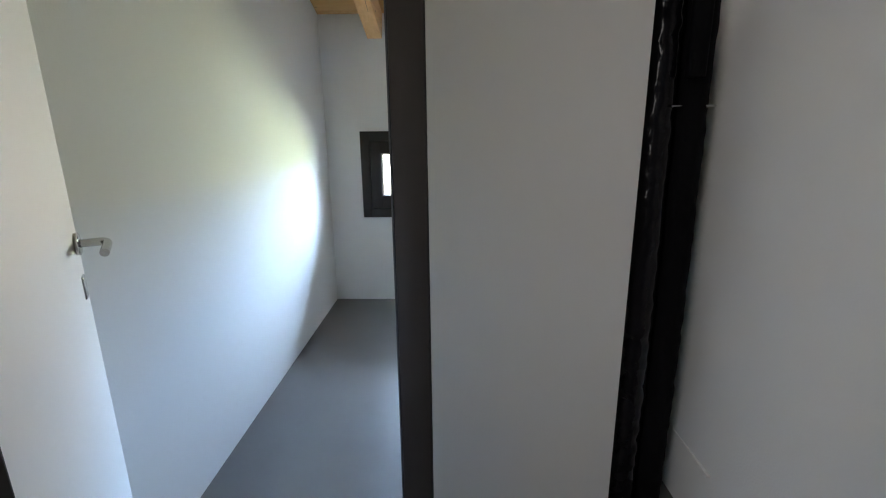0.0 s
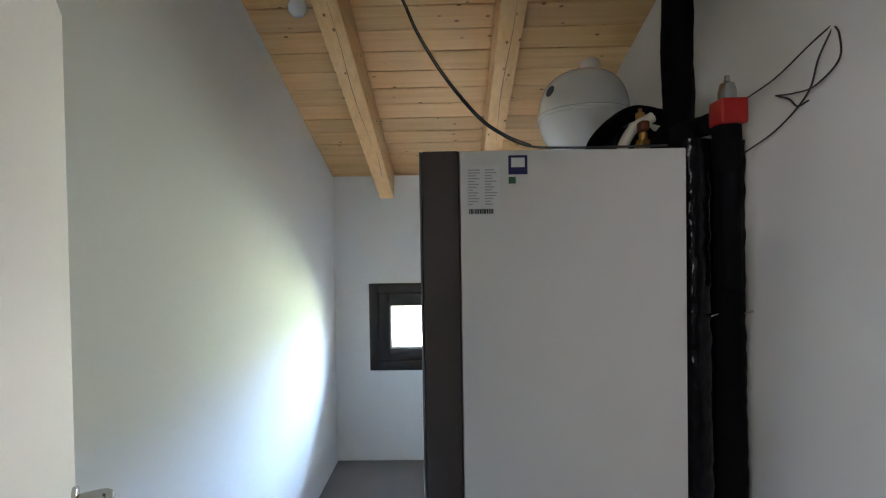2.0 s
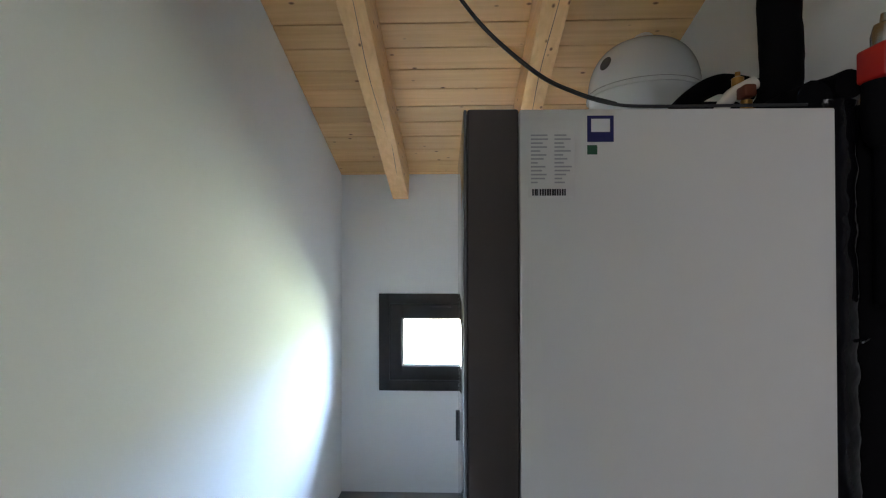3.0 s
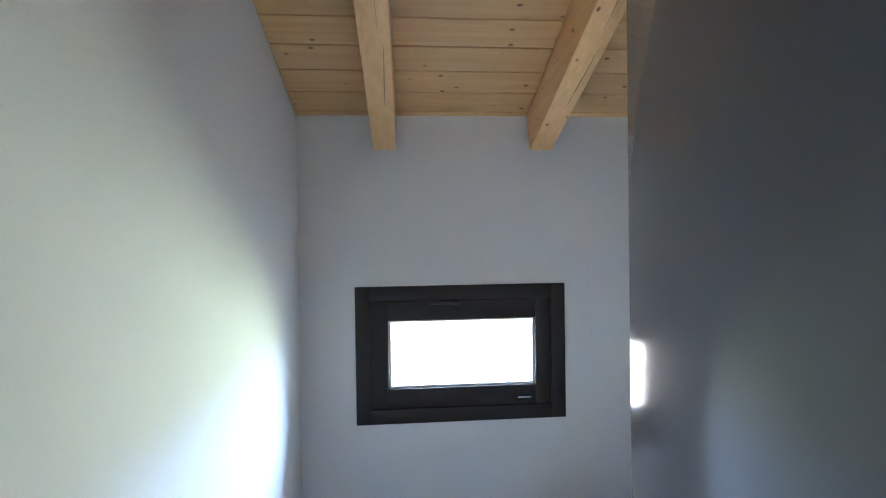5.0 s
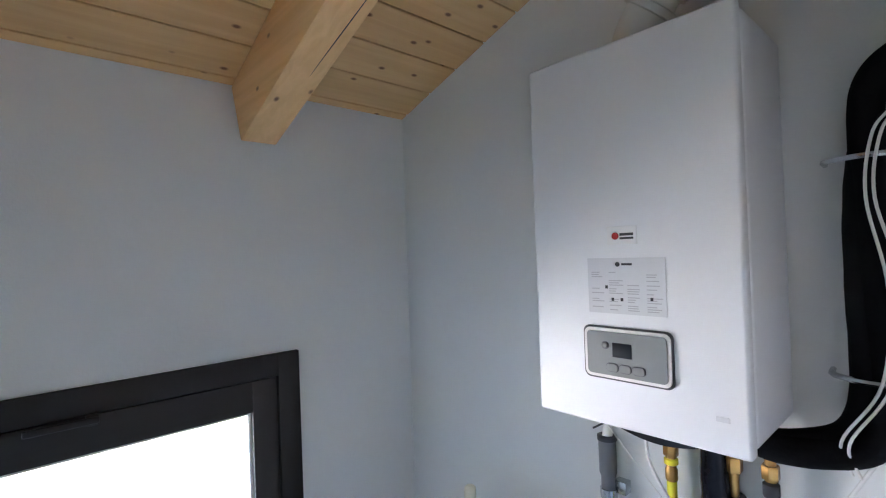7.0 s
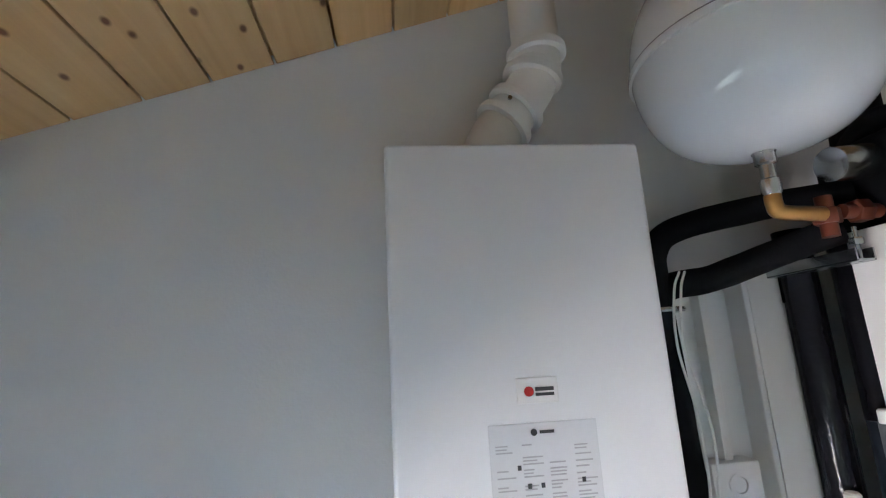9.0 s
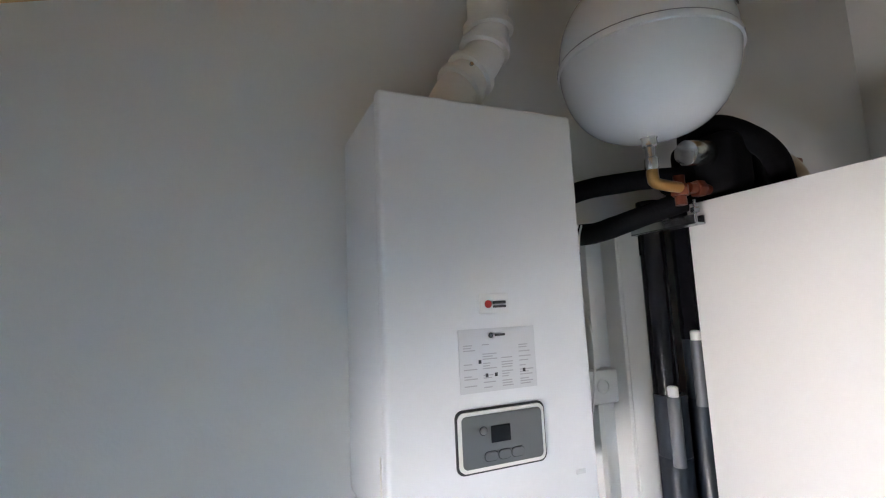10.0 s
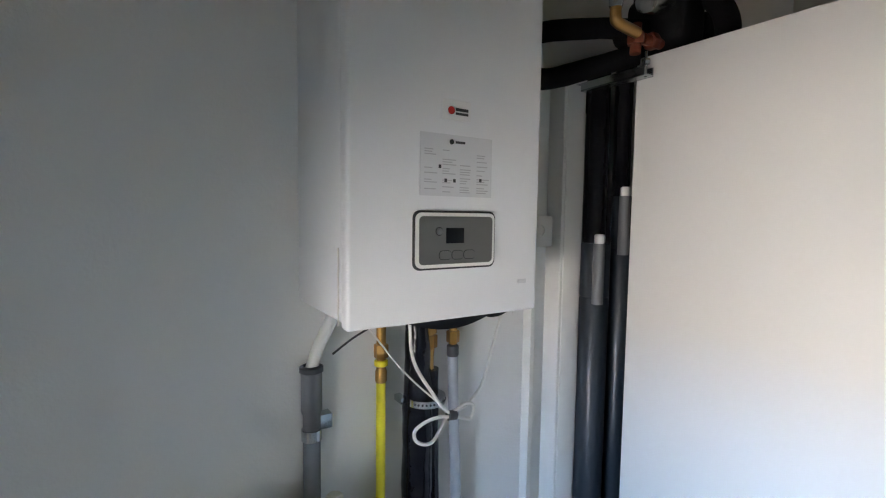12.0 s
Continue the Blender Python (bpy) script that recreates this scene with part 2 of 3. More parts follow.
box((WX0 + 0.03, YF, WZ1 - 0.03), (WX1 - 0.03, YF + 0.2, TOP), bm=b)
# unseen outer layer, added so its offset opening trims the incoming daylight
for lo, hi in (((XL - 0.2, 0), (GX0 - 0.12, TOP)), ((GX1 + 0.2, 0), (XR + 0.2, TOP)), ((GX0 - 0.12, 0), (GX1 + 0.2, GZ0 - 0.3)), ((GX0 - 0.12, GZ1 + 0.04), (GX1 + 0.2, TOP))):
    box((lo[0], YF + 0.2, lo[1]), (hi[0], YF + 0.32, hi[1]), bm=b)
structure("wall_north", b, PLASTER, "white plaster end wall with one small window")
b = box((-1.4, YD - 0.12, 0), (DX0 - 0.03, YD, TOP))
box((DX1 + 0.03, YD - 0.12, 0), (1.4, YD, TOP), bm=b)
box((DX0 - 0.03, YD - 0.12, DZ + 0.03), (DX1 + 0.03, YD, TOP), bm=b)
structure("wall_south", b, PLASTER, "white plaster wall with the entrance doorway")

# plain unseen hall behind the doorway, added to enclose it; its west opening is invented
HB = -2.3
b = box((-1.6, HB, 0), (-1.4, -1.75, 2.7))
box((-1.6, -0.65, 0), (-1.4, YD, 2.7), bm=b)
box((-1.6, -1.75, 0), (-1.4, -0.65, 1.4), bm=b)
box((-1.6, -1.75, 2.5), (-1.4, -0.65, 2.7), bm=b)
structure("wall_hall_west", b, PLASTER, "plain white unseen hall wall with an invented opening for the fill lamp")
structure("wall_hall_east", box((1.4, HB, 0), (1.6, YD, 2.7)), PLASTER, "plain white hall wall")
structure("wall_hall_south", box((-1.6, HB - 0.2, 0), (1.6, HB, 2.7)), PLASTER, "plain white hall wall")
structure("ceiling_hall", box((-1.6, HB - 0.2, 2.7), (1.6, YD - 0.12, 2.8)), PLASTER, "plain white hall ceiling", "ceiling")

# pine ceiling: one mesh of boards lying on two beams, sloping down to the window wall
PITCH = math.atan(SLOPE)
SM = Matrix.Translation((0, YF, 2.05)) @ Matrix.Rotation(-PITCH, 4, "X")
b = bmesh.new()
step = 0.1241 / math.cos(PITCH)
first = (YF - 2.136) / math.cos(PITCH) % step
for k in range(-1, 27):
    s0 = -(first + (k + 1) * step)
    drop = random.uniform(-0.0008, 0.0008)
    bb = box((XL - 0.02, s0 + 0.0024, drop), (XR + 0.1, s0 + step - 0.0024, 0.02 + drop), 0.0015, 1)
    bb.transform(SM)
    add(b, bb)
bb = box((XL - 0.2, -3.6, 0.021), (XR + 0.2, 0.2, 0.06))
bb.transform(SM)
add(b, bb)
structure("ceiling", b, BOARDS, "knotty pine board ceiling sloping towards the window", "ceiling")


def beam(x0, x1):
    b = box((x0, -3.3, -0.177), (x1, 0.006, -0.001), 0.005, 2)
    b.transform(SM)
    for v in b.verts:
        v.co.y = min(v.co.y, YF + 0.004)
    ob = tagged(link("ceiling_beam", b, BEAMS, None, True), "planed pine ceiling beam with knots and drying cracks", "beam", "ceiling beams", "structure")
    return ob


for x0, x1 in ((-0.537, -0.437), (0.162, 0.262)):
    bo = beam(x0, x1)
    cracks = bmesh.new()
    for s0, s1, dx in ((-2.9, -1.75, 0.062), (-1.7, -0.7, 0.055), (-0.62, -0.3, 0.07)):
        pts = [SM @ Vector((x0 + dx + 0.006 * math.sin(7 * s), s, -0.1775)) for s in np.linspace(s0, s1, 14)]
        tube(pts, [0.0003 + 0.0011 * math.sin(math.pi * i / 13) for i in range(14)], 5, bm=cracks)
    part("crack", cracks, DARKINK, bo, "dark drying crack")

# window: bronze casing, sash, pane, handle
win = thing("window_1", (0, YF, WZ0), "small dark bronze tilting window in the end wall", "window")
win["kind"] = "structure"


def ring(x0, x1, z0, z1, wl, wr, wb, wt, y0, y1, r=0.003):
    o = Vector((0, YF, WZ0))
    b = box(Vector((x0, y0, z0)) - o, Vector((x0 + wl, y1, z1)) - o, r)
    box(Vector((x1 - wr, y0, z0)) - o, Vector((x1, y1, z1)) - o, r, bm=b)
    box(Vector((x0 + wl - r, y0, z0)) - o, Vector((x1 - wr + r, y1, z0 + wb)) - o, r, bm=b)
    box(Vector((x0 + wl - r, y0, z1 - wt)) - o, Vector((x1 - wr + r, y1, z1)) - o, r, bm=b)
    return b


part("window_frame", ring(WX0, WX1, WZ0, WZ1, 0.066, 0.066, 0.066, 0.066, YF - 0.012, YF + 0.06), BROWN, win)
part("sash", ring(WX0 + 0.069, WX1 - 0.069, WZ0 + 0.069, WZ1 - 0.069, 0.078, 0.072, 0.088, 0.088, YF - 0.006, YF + 0.05), BROWN, win)
part("rebate", ring(WX0 + 0.04, WX1 - 0.04, WZ0 + 0.04, WZ1 - 0.04, 0.06, 0.06, 0.06, 0.06, YF + 0.062, YF + 0.08), BROWN, win)
part("glazing_bead", ring(GX0 - 0.012, GX1 + 0.012, GZ0 - 0.012, GZ1 + 0.012, 0.014, 0.014, 0.014, 0.014, YF + 0.01, YF + 0.03, 0.002), WHITEPL, win, "pale glazing bead round the pane")
pane = part("pane", box((GX0, 0.03, GZ0 - WZ0), (GX1, 0.036, GZ1 - WZ0)), GLASS, win, "clear window glass")
pane.visible_shadow = False
b = box((-0.19, -0.026, 0.535), (-0.165, -0.004, 0.56), 0.004)
box((-0.3, -0.034, 0.54), (-0.165, -0.022, 0.556), 0.005, bm=b)
part("window_handle", b, BROWN, win, "small dark lever handle")
part("sash_mark", box((0.105, -0.0085, 0.097), (0.165, -0.0055, 0.102)), STEEL, win, "small metal strip")

# bright distance outside the window: glowing panels for sky and, below, for sunlit greenery
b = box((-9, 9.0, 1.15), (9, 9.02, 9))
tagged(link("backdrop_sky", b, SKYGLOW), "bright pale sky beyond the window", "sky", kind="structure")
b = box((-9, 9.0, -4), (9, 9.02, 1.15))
tagged(link("backdrop_greenery", b, LAWNGLOW), "plain glowing green backdrop panel beyond the window", "distance", kind="structure")

# entrance doorway: bronze lining, open leaf
trim = tagged(link("door_frame", box((DX0 - 0.03, YD - 0.125, 0), (DX0, YD + 0.012, DZ + 0.03), 0.003), BROWN), "dark brown door frame around the entrance", "door frame", kind="structure")
part("jamb", box((DX1, YD - 0.125, 0), (DX1 + 0.03, YD + 0.012, DZ + 0.03), 0.003), BROWN, trim)
part("head", box((DX0, YD - 0.125, DZ), (DX1, YD + 0.012, DZ + 0.03), 0.003), BROWN, trim)

hinge, tip = Vector((-0.385, 0.44, 0)), Vector((-0.82, 1.112, 0))
LW = (tip - hinge).length
door = thing("door_1", hinge, "plain white door leaf standing open with a chrome lever", "door", turn=math.degrees(math.atan2(tip.y - hinge.y, tip.x - hinge.x)))
door["kind"] = "structure"
part("leaf", box((0, 0, 0.008), (LW, 0.04, 2.05), 0.002), DOORWHITE, door)
b = lathe([(0.025, 0), (0.026, 0.003), (0.026, 0.008), (0.022, 0.01)], (LW - 0.045, 0, 1.07), 28, (0, -1, 0))
part("rosette", b, CHROME, door, "round chrome rosette")
b = tube([(LW - 0.045, -0.008, 1.07), (LW - 0.045, -0.04, 1.07), (LW - 0.05, -0.056, 1.07), (LW - 0.068, -0.062, 1.068), (LW - 0.135, -0.06, 1.062)], 0.0095, 14, 6)
part("door_handle", b, CHROME, door, "bent chrome lever handle")
part("lock_plate", box((LW - 0.062, -0.004, 0.94), (LW - 0.03, 0.002, 0.995), 0.003), CHROME, door, "small chrome lock escutcheon")

# ---- heat pump tower ----
cab = thing("heat_pump_tower", (-0.107, 1.351, 0), "tall white steel heat pump tower with a dark front", "heat pump", turn=1.1)
CW, CD, CH = 0.60, 0.672, 1.803
b = bmesh.new()
foot = ((0.099, 0), (CD, 0), (CD, 0.33), (CD + 0.075, 0.33), (CD + 0.075, CW), (0.099, CW))
base = b.faces.new([b.verts.new((x, y, 0.03)) for x, y in foot])
up = bmesh.ops.extrude_face_region(b, geom=[base])
bmesh.ops.translate(b, vec=(0, 0, CH - 0.03), verts=[v for v in up["geom"] if isinstance(v, bmesh.types.BMVert)])
bmesh.ops.bevel(b, geom=b.edges[:], offset=0.004, segments=2, profile=0.5, affect="EDGES")
part("body", b, CABWHITE, cab)
part("front_frame", box((0.003, 0.001, 0.02), (0.097, CW - 0.001, CH + 0.001), 0.004), CABFRONT, cab, "grey-brown plastic front surround")
part("front_panel", box((-0.004, 0.002, 0.02), (0.002, CW - 0.002, CH), 0.002), CABGLOSS, cab, "dark glossy front panel")
part("plinth", box((0.05, 0.02, 0), (CD - 0.02, CW - 0.02, 0.03)), CABFRONT, cab)
part("grip", box((-0.012, CW - 0.03, 0.97), (-0.003, CW - 0.012, 1.06), 0.003), DARKINK, cab, "black recessed grip on the front edge")
b = box((0.222, -0.0012, 1.742), (0.270, 0.001, 1.790))
part("blue_label", b, BLUE, cab, "dark blue square sticker")
part("label_field", box((0.229, -0.0018, 1.760), (0.263, 0.0, 1.784)), WHITEPAPER, cab, "white field of the sticker")
part("green_label", box((0.222, -0.0012, 1.719), (0.24, 0.001, 1.736)), GREEN, cab, "small green sticker")
plate = part("rating_plate", box((0.114, -0.001, 1.640), (0.199, 0.001, 1.765)), CABWHITE, cab, "pale printed rating plate")
b = bmesh.new()
for c in range(2):
    for k in range(13):
        w = random.uniform(0.012, 0.032)
        x, z = 0.119 + 0.043 * c, 1.753 - 0.0072 * k
        box((x, -0.0016, z), (x + w, -0.0008, z + 0.0028), bm=b)
part("print", b, FADEDINK, plate, "unreadable grey print lines")
b = bmesh.new()
for k in range(14):
    box((0.121 + 0.0045 * k, -0.0016, 1.644), (0.121 + 0.0045 * k + random.uniform(0.002, 0.0042), -0.0008, 1.656), bm=b)
part("marks", b, DARKINK, plate, "row of small dark marks")

# ---- boiler on the east wall ----
BX, BY0, BY1, BZ0, BZ1 = 0.535, 2.384, 2.782, 1.213, 1.942
boi = thing("gas_boiler", (BX, BY0, BZ0), "white enamelled wall-hung gas boiler with grey control panel", "boiler")
o = Vector((BX, BY0, BZ0))
BW, BH, BDEP = BY1 - BY0, BZ1 - BZ0, wall_x(BY1) - BX + 0.01
part("casing", box((0.03, 0.001, 0.006), (BDEP, BW - 0.001, BH - 0.002), 0.012, 3), ENAMEL, boi)
part("front_cover", box((0, 0, 0), (0.0285, BW, BH), 0.007, 3), ENAMEL, boi)
b = bmesh.new()
n = 16
arc = [(0.046 + 0.245 * i / n, -0.001 - 0.03 * math.sin(math.pi * i / n)) for i in range(n + 1)]
for x in (0.05, 0.24):
    vs = [b.verts.new((x, y, z)) for y, z in arc] + [b.verts.new((x, 0.291, 0.004)), b.verts.new((x, 0.046, 0.004))]
    b.faces.new(vs)
b.verts.ensure_lookup_table()
h = len(b.verts) // 2
for i in range(h):
    j = (i + 1) % h
    b.faces.new((b.verts[i], b.verts[j], b.verts[h + j], b.verts[h + i]))
part("underside_tray", b, DISPLAY, boi, "curved black tray under the casing")


def rounded_plate(y0, y1, z0, z1, x0, x1, r):
    """A plate on the boiler's front with rounded corners."""
    b = bmesh.new()
    for x in (x0, x1):
        vs = []
        for cy, cz, a0 in ((y1 - r, z1 - r, 0), (y0 + r, z1 - r, 90), (y0 + r, z0 + r, 180), (y1 - r, z0 + r, 270)):
            for k in range(7):
                a = radians(a0 + 15 * k)
                vs.append(b.verts.new((x, cy + r * math.cos(a), cz + r * math.sin(a))))
        b.faces.new(vs)
    b.verts.ensure_lookup_table()
    h = len(b.verts) // 2
    for i in range(h):
        j = (i + 1) % h
        b.faces.new((b.verts[i], b.verts[j], b.verts[h + j], b.verts[h + i]))
    return b


py0, py1, pz0, pz1 = 2.496 - BY0, 2.668 - BY0, 1.304 - BZ0, 1.405 - BZ0
pan = part("control_panel", rounded_plate(py0, py1, pz0, pz1, -0.003, 0.002, 0.013), DARKINK, boi, "dark rim of the control panel")
part("panel_rim", rounded_plate(py0 + 0.0035, py1 - 0.0035, pz0 + 0.0035, pz1 - 0.0035, -0.006, 0, 0.012), WHITEPL, pan, "white raised rim")
part("panel_face", rounded_plate(py0 + 0.0095, py1 - 0.0095, pz0 + 0.0095, pz1 - 0.0095, -0.0075, 0, 0.008), PANELGREY, pan, "grey panel face")
yc = (py0 + py1) / 2
part("display", box((-0.009, yc - 0.013, pz0 + 0.045), (-0.006, yc + 0.024, pz0 + 0.072), 0.001), DISPLAY, pan, "dark rectangular display")
for y0, y1 in ((yc - 0.037, yc - 0.014), (yc - 0.011, yc + 0.011), (yc + 0.014, yc + 0.037)):
    part("button_gap", rounded_plate(y0 - 0.0012, y1 + 0.0012, pz0 + 0.0168, pz0 + 0.0332, -0.0079, -0.006, 0.007), DARKINK, pan, "dark gap round a button")
    part("button", rounded_plate(y0, y1, pz0 + 0.018, pz0 + 0.032, -0.0095, -0.006, 0.006), PANELGREY, pan, "small grey push button")
part("knob_gap", lathe([(0.0075, 0), (0.0075, 0.001)], (-0.007, yc + 0.038, pz0 + 0.066), 18, (-1, 0, 0)), DARKINK, pan, "dark gap round the small button")
part("knob", lathe([(0.006, 0), (0.006, 0.003), (0.004, 0.004)], (-0.007, yc + 0.038, pz0 + 0.066), 18, (-1, 0, 0)), PANELGREY, pan, "small round button")
ly1, lz = 2.612 - BY0, 1.594 - BZ0
badge = part("badge", box((-0.0015, ly1 - 0.058, lz - 0.034), (0.001, ly1, lz), 0.0005, 1), WHITEPAPER, boi, "white sticker with a red mark")
part("mark", lathe([(0.0068, 0), (0.0068, 0.001)], (-0.0015, ly1 - 0.017, lz - 0.018), 16, (-1, 0, 0)), RED, badge, "round red mark")
b = box((-0.0024, ly1 - 0.052, lz - 0.018), (-0.0014, ly1 - 0.026, lz - 0.013))
box((-0.0024, ly1 - 0.052, lz - 0.0245), (-0.0014, ly1 - 0.026, lz - 0.0205), bm=b)
part("print", b, DARKINK, badge, "two dark print bars")
sy1, sy0, sz1, sz0 = 2.655 - BY0, 2.505 - BY0, 1.535 - BZ0, 1.430 - BZ0
film = part("instruction_label", box((-0.001, sy0, sz0), (0.001, sy1, sz1)), PAPER, boi, "translucent printed instruction label")
b = bmesh.new()
for r in range(5):
    for c in range(4):
        y = sy1 - 0.008 - 0.036 * c
        for k in range(3):
            if random.random() < 0.75:
                z = sz1 - 0.028 - 0.0155 * r - 0.0042 * k
                box((-0.0016, y - random.uniform(0.012, 0.028), z), (-0.0008, y, z + 0.0016), bm=b)
part("print", b, FADEDINK, film, "unreadable fine grey print")
b = lathe([(0.0045, 0), (0.0045, 0.0008)], (-0.001, sy1 - 0.062, sz1 - 0.012), 12, (-1, 0, 0))
box((-0.0018, sy1 - 0.09, sz1 - 0.014), (-0.0008, sy1 - 0.07, sz1 - 0.010), bm=b)
part("mark", b, DARKINK, film, "small dark mark with a print bar")
for y, z in ((0.036, 0.052), (0.048, 0.075), (0.066, 0.075), (0.122, 0.072)):
    part("symbol", box((-0.0018, sy1 - y - 0.005, sz1 - z - 0.006), (-0.0008, sy1 - y, sz1 - z)), DARKINK, film)
part("serial_label", box((-0.001, 0.03, 0.055), (0.001, 0.05, 0.063)), PAPER, boi, "tiny grey printed label")
# window's reflection in the casing side, modelled as a thin white strip
part("side_reflection", box((0.036, BW - 0.0012, 0.004), (0.039, BW + 0.0012, 0.13)), WHITEPL, boi, "white strip for the window's reflection low on the side")

# flue
flue = thing("flue_pipe", (0.655, 2.60, BZ1), "white jointed flue pipe rising from the boiler", "flue")
o = Vector((0.655, 2.60, BZ1))
top = ceil_z(2.49) + 0.02 - BZ1
part("lower_pipe", tube([(0, 0, -0.004), (0, 0, 0.03), (0, -0.02, 0.07), (0, -0.085, 0.155), (0, -0.105, 0.2), (0, -0.11, 0.24), (0, -0.11, top)], 0.045, 32, 6), FLUEWHITE, flue)
for p, d in (((0, -0.035, 0.09), (0, -0.65, 0.75)), ((0, -0.06, 0.122), (0, -0.65, 0.75)), ((0, -0.098, 0.185), (0, -0.3, 0.95)), ((0, -0.11, 0.235), (0, 0, 1))):
    part("socket_ring", lathe([(0.05, -0.009), (0.0555, -0.007), (0.0565, 0), (0.0555, 0.007), (0.05, 0.009)], p, 32, d), FLUEWHITE, flue, "raised socket ring")
for p in ((-0.046, -0.038, 0.118), (-0.04, -0.105, 0.21)):
    part("screw", lathe([(0.004, 0), (0.004, 0.004)], p, 10, (-1, 0, 0)), STEEL, flue, "small screw head")
part("base_flange", lathe([(0.068, 0), (0.068, 0.012), (0.06, 0.02), (0.05, 0.022)], (0, 0, 0), 32), FLUEWHITE, flue)
gl = thing("sampling_cap", (0.70, 2.46, BZ1), "small grey capped socket on top of the boiler", "cap")
part("cap", lathe([(0.02, -0.003), (0.02, 0.02), (0.016, 0.026)], (0, 0, 0), 20), DARKGREY, gl)

# ---- pipework below the boiler ----
PX = 0.775


def wall_clip(parent, y, z, r, x):
    """A steel pipe clip with its wall plate."""
    part("clip", lathe([(r + 0.0005, -0.011), (r + 0.003, -0.011), (r + 0.003, 0.011), (r + 0.0005, 0.011)], (x, y, z), 24), STEEL, parent, "bent steel pipe clip")
    part("clip_plate", box((x, y - r - 0.026, z + 0.004), (wall_x(2.75) - PX + x + 0.004, y - r + 0.004, z + 0.034), 0.001), STEEL, parent, "steel clip plate")


cp = thing("condensate_pipe", (PX, 2.764, 0), "grey plastic waste pipe clipped to the wall", "pipe")
part("pipe", tube([(0, 0, 0), (0, 0, 0.99), (0, 0, 1.0), (0, 0, 1.08)], [0.0175, 0.0175, 0.021, 0.021], 24), GREYPIPE, cp)
part("collar", lathe([(0.021, 1.078), (0.0235, 1.08), (0.0235, 1.09), (0.017, 1.093), (0.014, 1.087)], (0, 0, 0), 28), DARKINK, cp, "black rubber collar")
part("hose", tube([(0, 0, 1.085), (-0.008, -0.012, 1.13), (-0.012, -0.03, 1.17), (-0.012, -0.05, 1.216)], 0.0125, 16, 6), WHITEPL, cp, "white plastic hose")
wall_clip(cp, 0, 0.95, 0.0175, 0)

gp = thing("gas_pipe", (PX, 2.61, 0), "yellow sleeved gas pipe with brass fitting", "pipe")
part("sleeve", tube([(0, 0, 0), (0, 0, 1.037)], 0.0105, 20), YELLOW, gp)
b = hexnut((0, 0, 1.1), 0.016, 0.03)
add(b, lathe([(0.0115, 1.03), (0.013, 1.034), (0.013, 1.055), (0.0105, 1.06), (0.0105, 1.2)], (0, 0, 0), 20))
part("fitting", b, BRASS, gp, "brass union nut")
part("tape", lathe([(0.0125, 1.066), (0.015, 1.068), (0.015, 1.078), (0.0125, 1.08)], (0, 0, 0), 20), YELLOW, gp, "yellow tape band")

bp = thing("insulated_pipe", (PX, 2.504, 0), "black wrapped pipe bundle strapped below the boiler", "pipe")
part("wrap", tube([(0, 0.012, 0), (0.002, 0.014, 0.5), (0, 0.012, 0.9), (0, 0.014, 1.05), (0, 0.018, 1.19)], [0.036] * 16 + [0.036 - 0.0007 * i for i in range(17)], 20, 8, wobble=0.12), WRAP, bp)
part("branch_wrap", tube([(0.01, -0.03, 0), (0.01, -0.03, 0.6), (0.004, -0.022, 0.9), (0, -0.018, 1.04)], 0.022, 16, 8, wobble=0.12), WRAP, bp, "second black wrapped pipe")
part("strap", lathe([(0.0455, -0.008), (0.047, -0.008), (0.047, 0.008), (0.0455, 0.008)], (-0.008, -0.003, 0.975), 30), STEEL, bp, "perforated steel strap")
b = hexnut((0, -0.018, 1.105), 0.018, 0.03)
add(b, lathe([(0.01, 1.0), (0.01, 1.07), (0.0115, 1.09), (0.0115, 1.2)], (0, -0.018, 0), 20))
add(b, lathe([(0.0165, 1.125), (0.0165, 1.14)], (0, -0.018, 0), 20))
part("fitting", b, BRASS, bp, "brass union nut")
part("strap_tab", box((0.0, 0.041, 0.968), (0.045, 0.056, 0.982), 0.001), STEEL, bp, "steel strap end fixed to the wall")
for k in range(12):
    a = radians(120 + k * 11)
    part("strap_hole", lathe([(0.0025, 0), (0.0025, 0.0008)], (-0.008 + 0.0472 * math.cos(a), -0.003 + 0.0472 * math.sin(a), 0.975), 8, (math.cos(a), math.sin(a), 0)), DARKINK, bp)

wp = thing("water_pipe", (PX, 2.416, 0), "pale grey sleeved water pipe with brass fitting", "pipe")
part("sleeve", tube([(0.01, -0.03, 0), (0.01, -0.02, 0.6), (0, -0.004, 0.85), (0, 0.002, 0.97), (0, 0.005, 1.065)], 0.013, 20, 8), LIGHTGREY, wp)
b = hexnut((0, 0.005, 1.108), 0.016, 0.028)
add(b, lathe([(0.01, 1.08), (0.01, 1.2)], (0, 0.005, 0), 20))
part("fitting", b, BRASS, wp, "brass union nut")
part("collar", lathe([(0.013, 1.06), (0.0145, 1.063), (0.0145, 1.085), (0.01, 1.09)], (0, 0.005, 0), 20), DARKINK, wp, "black collar")

cable = thing("white_cable", (0.65, 2.508, 0.98), "white power cable looped and tied under the boiler", "cable")
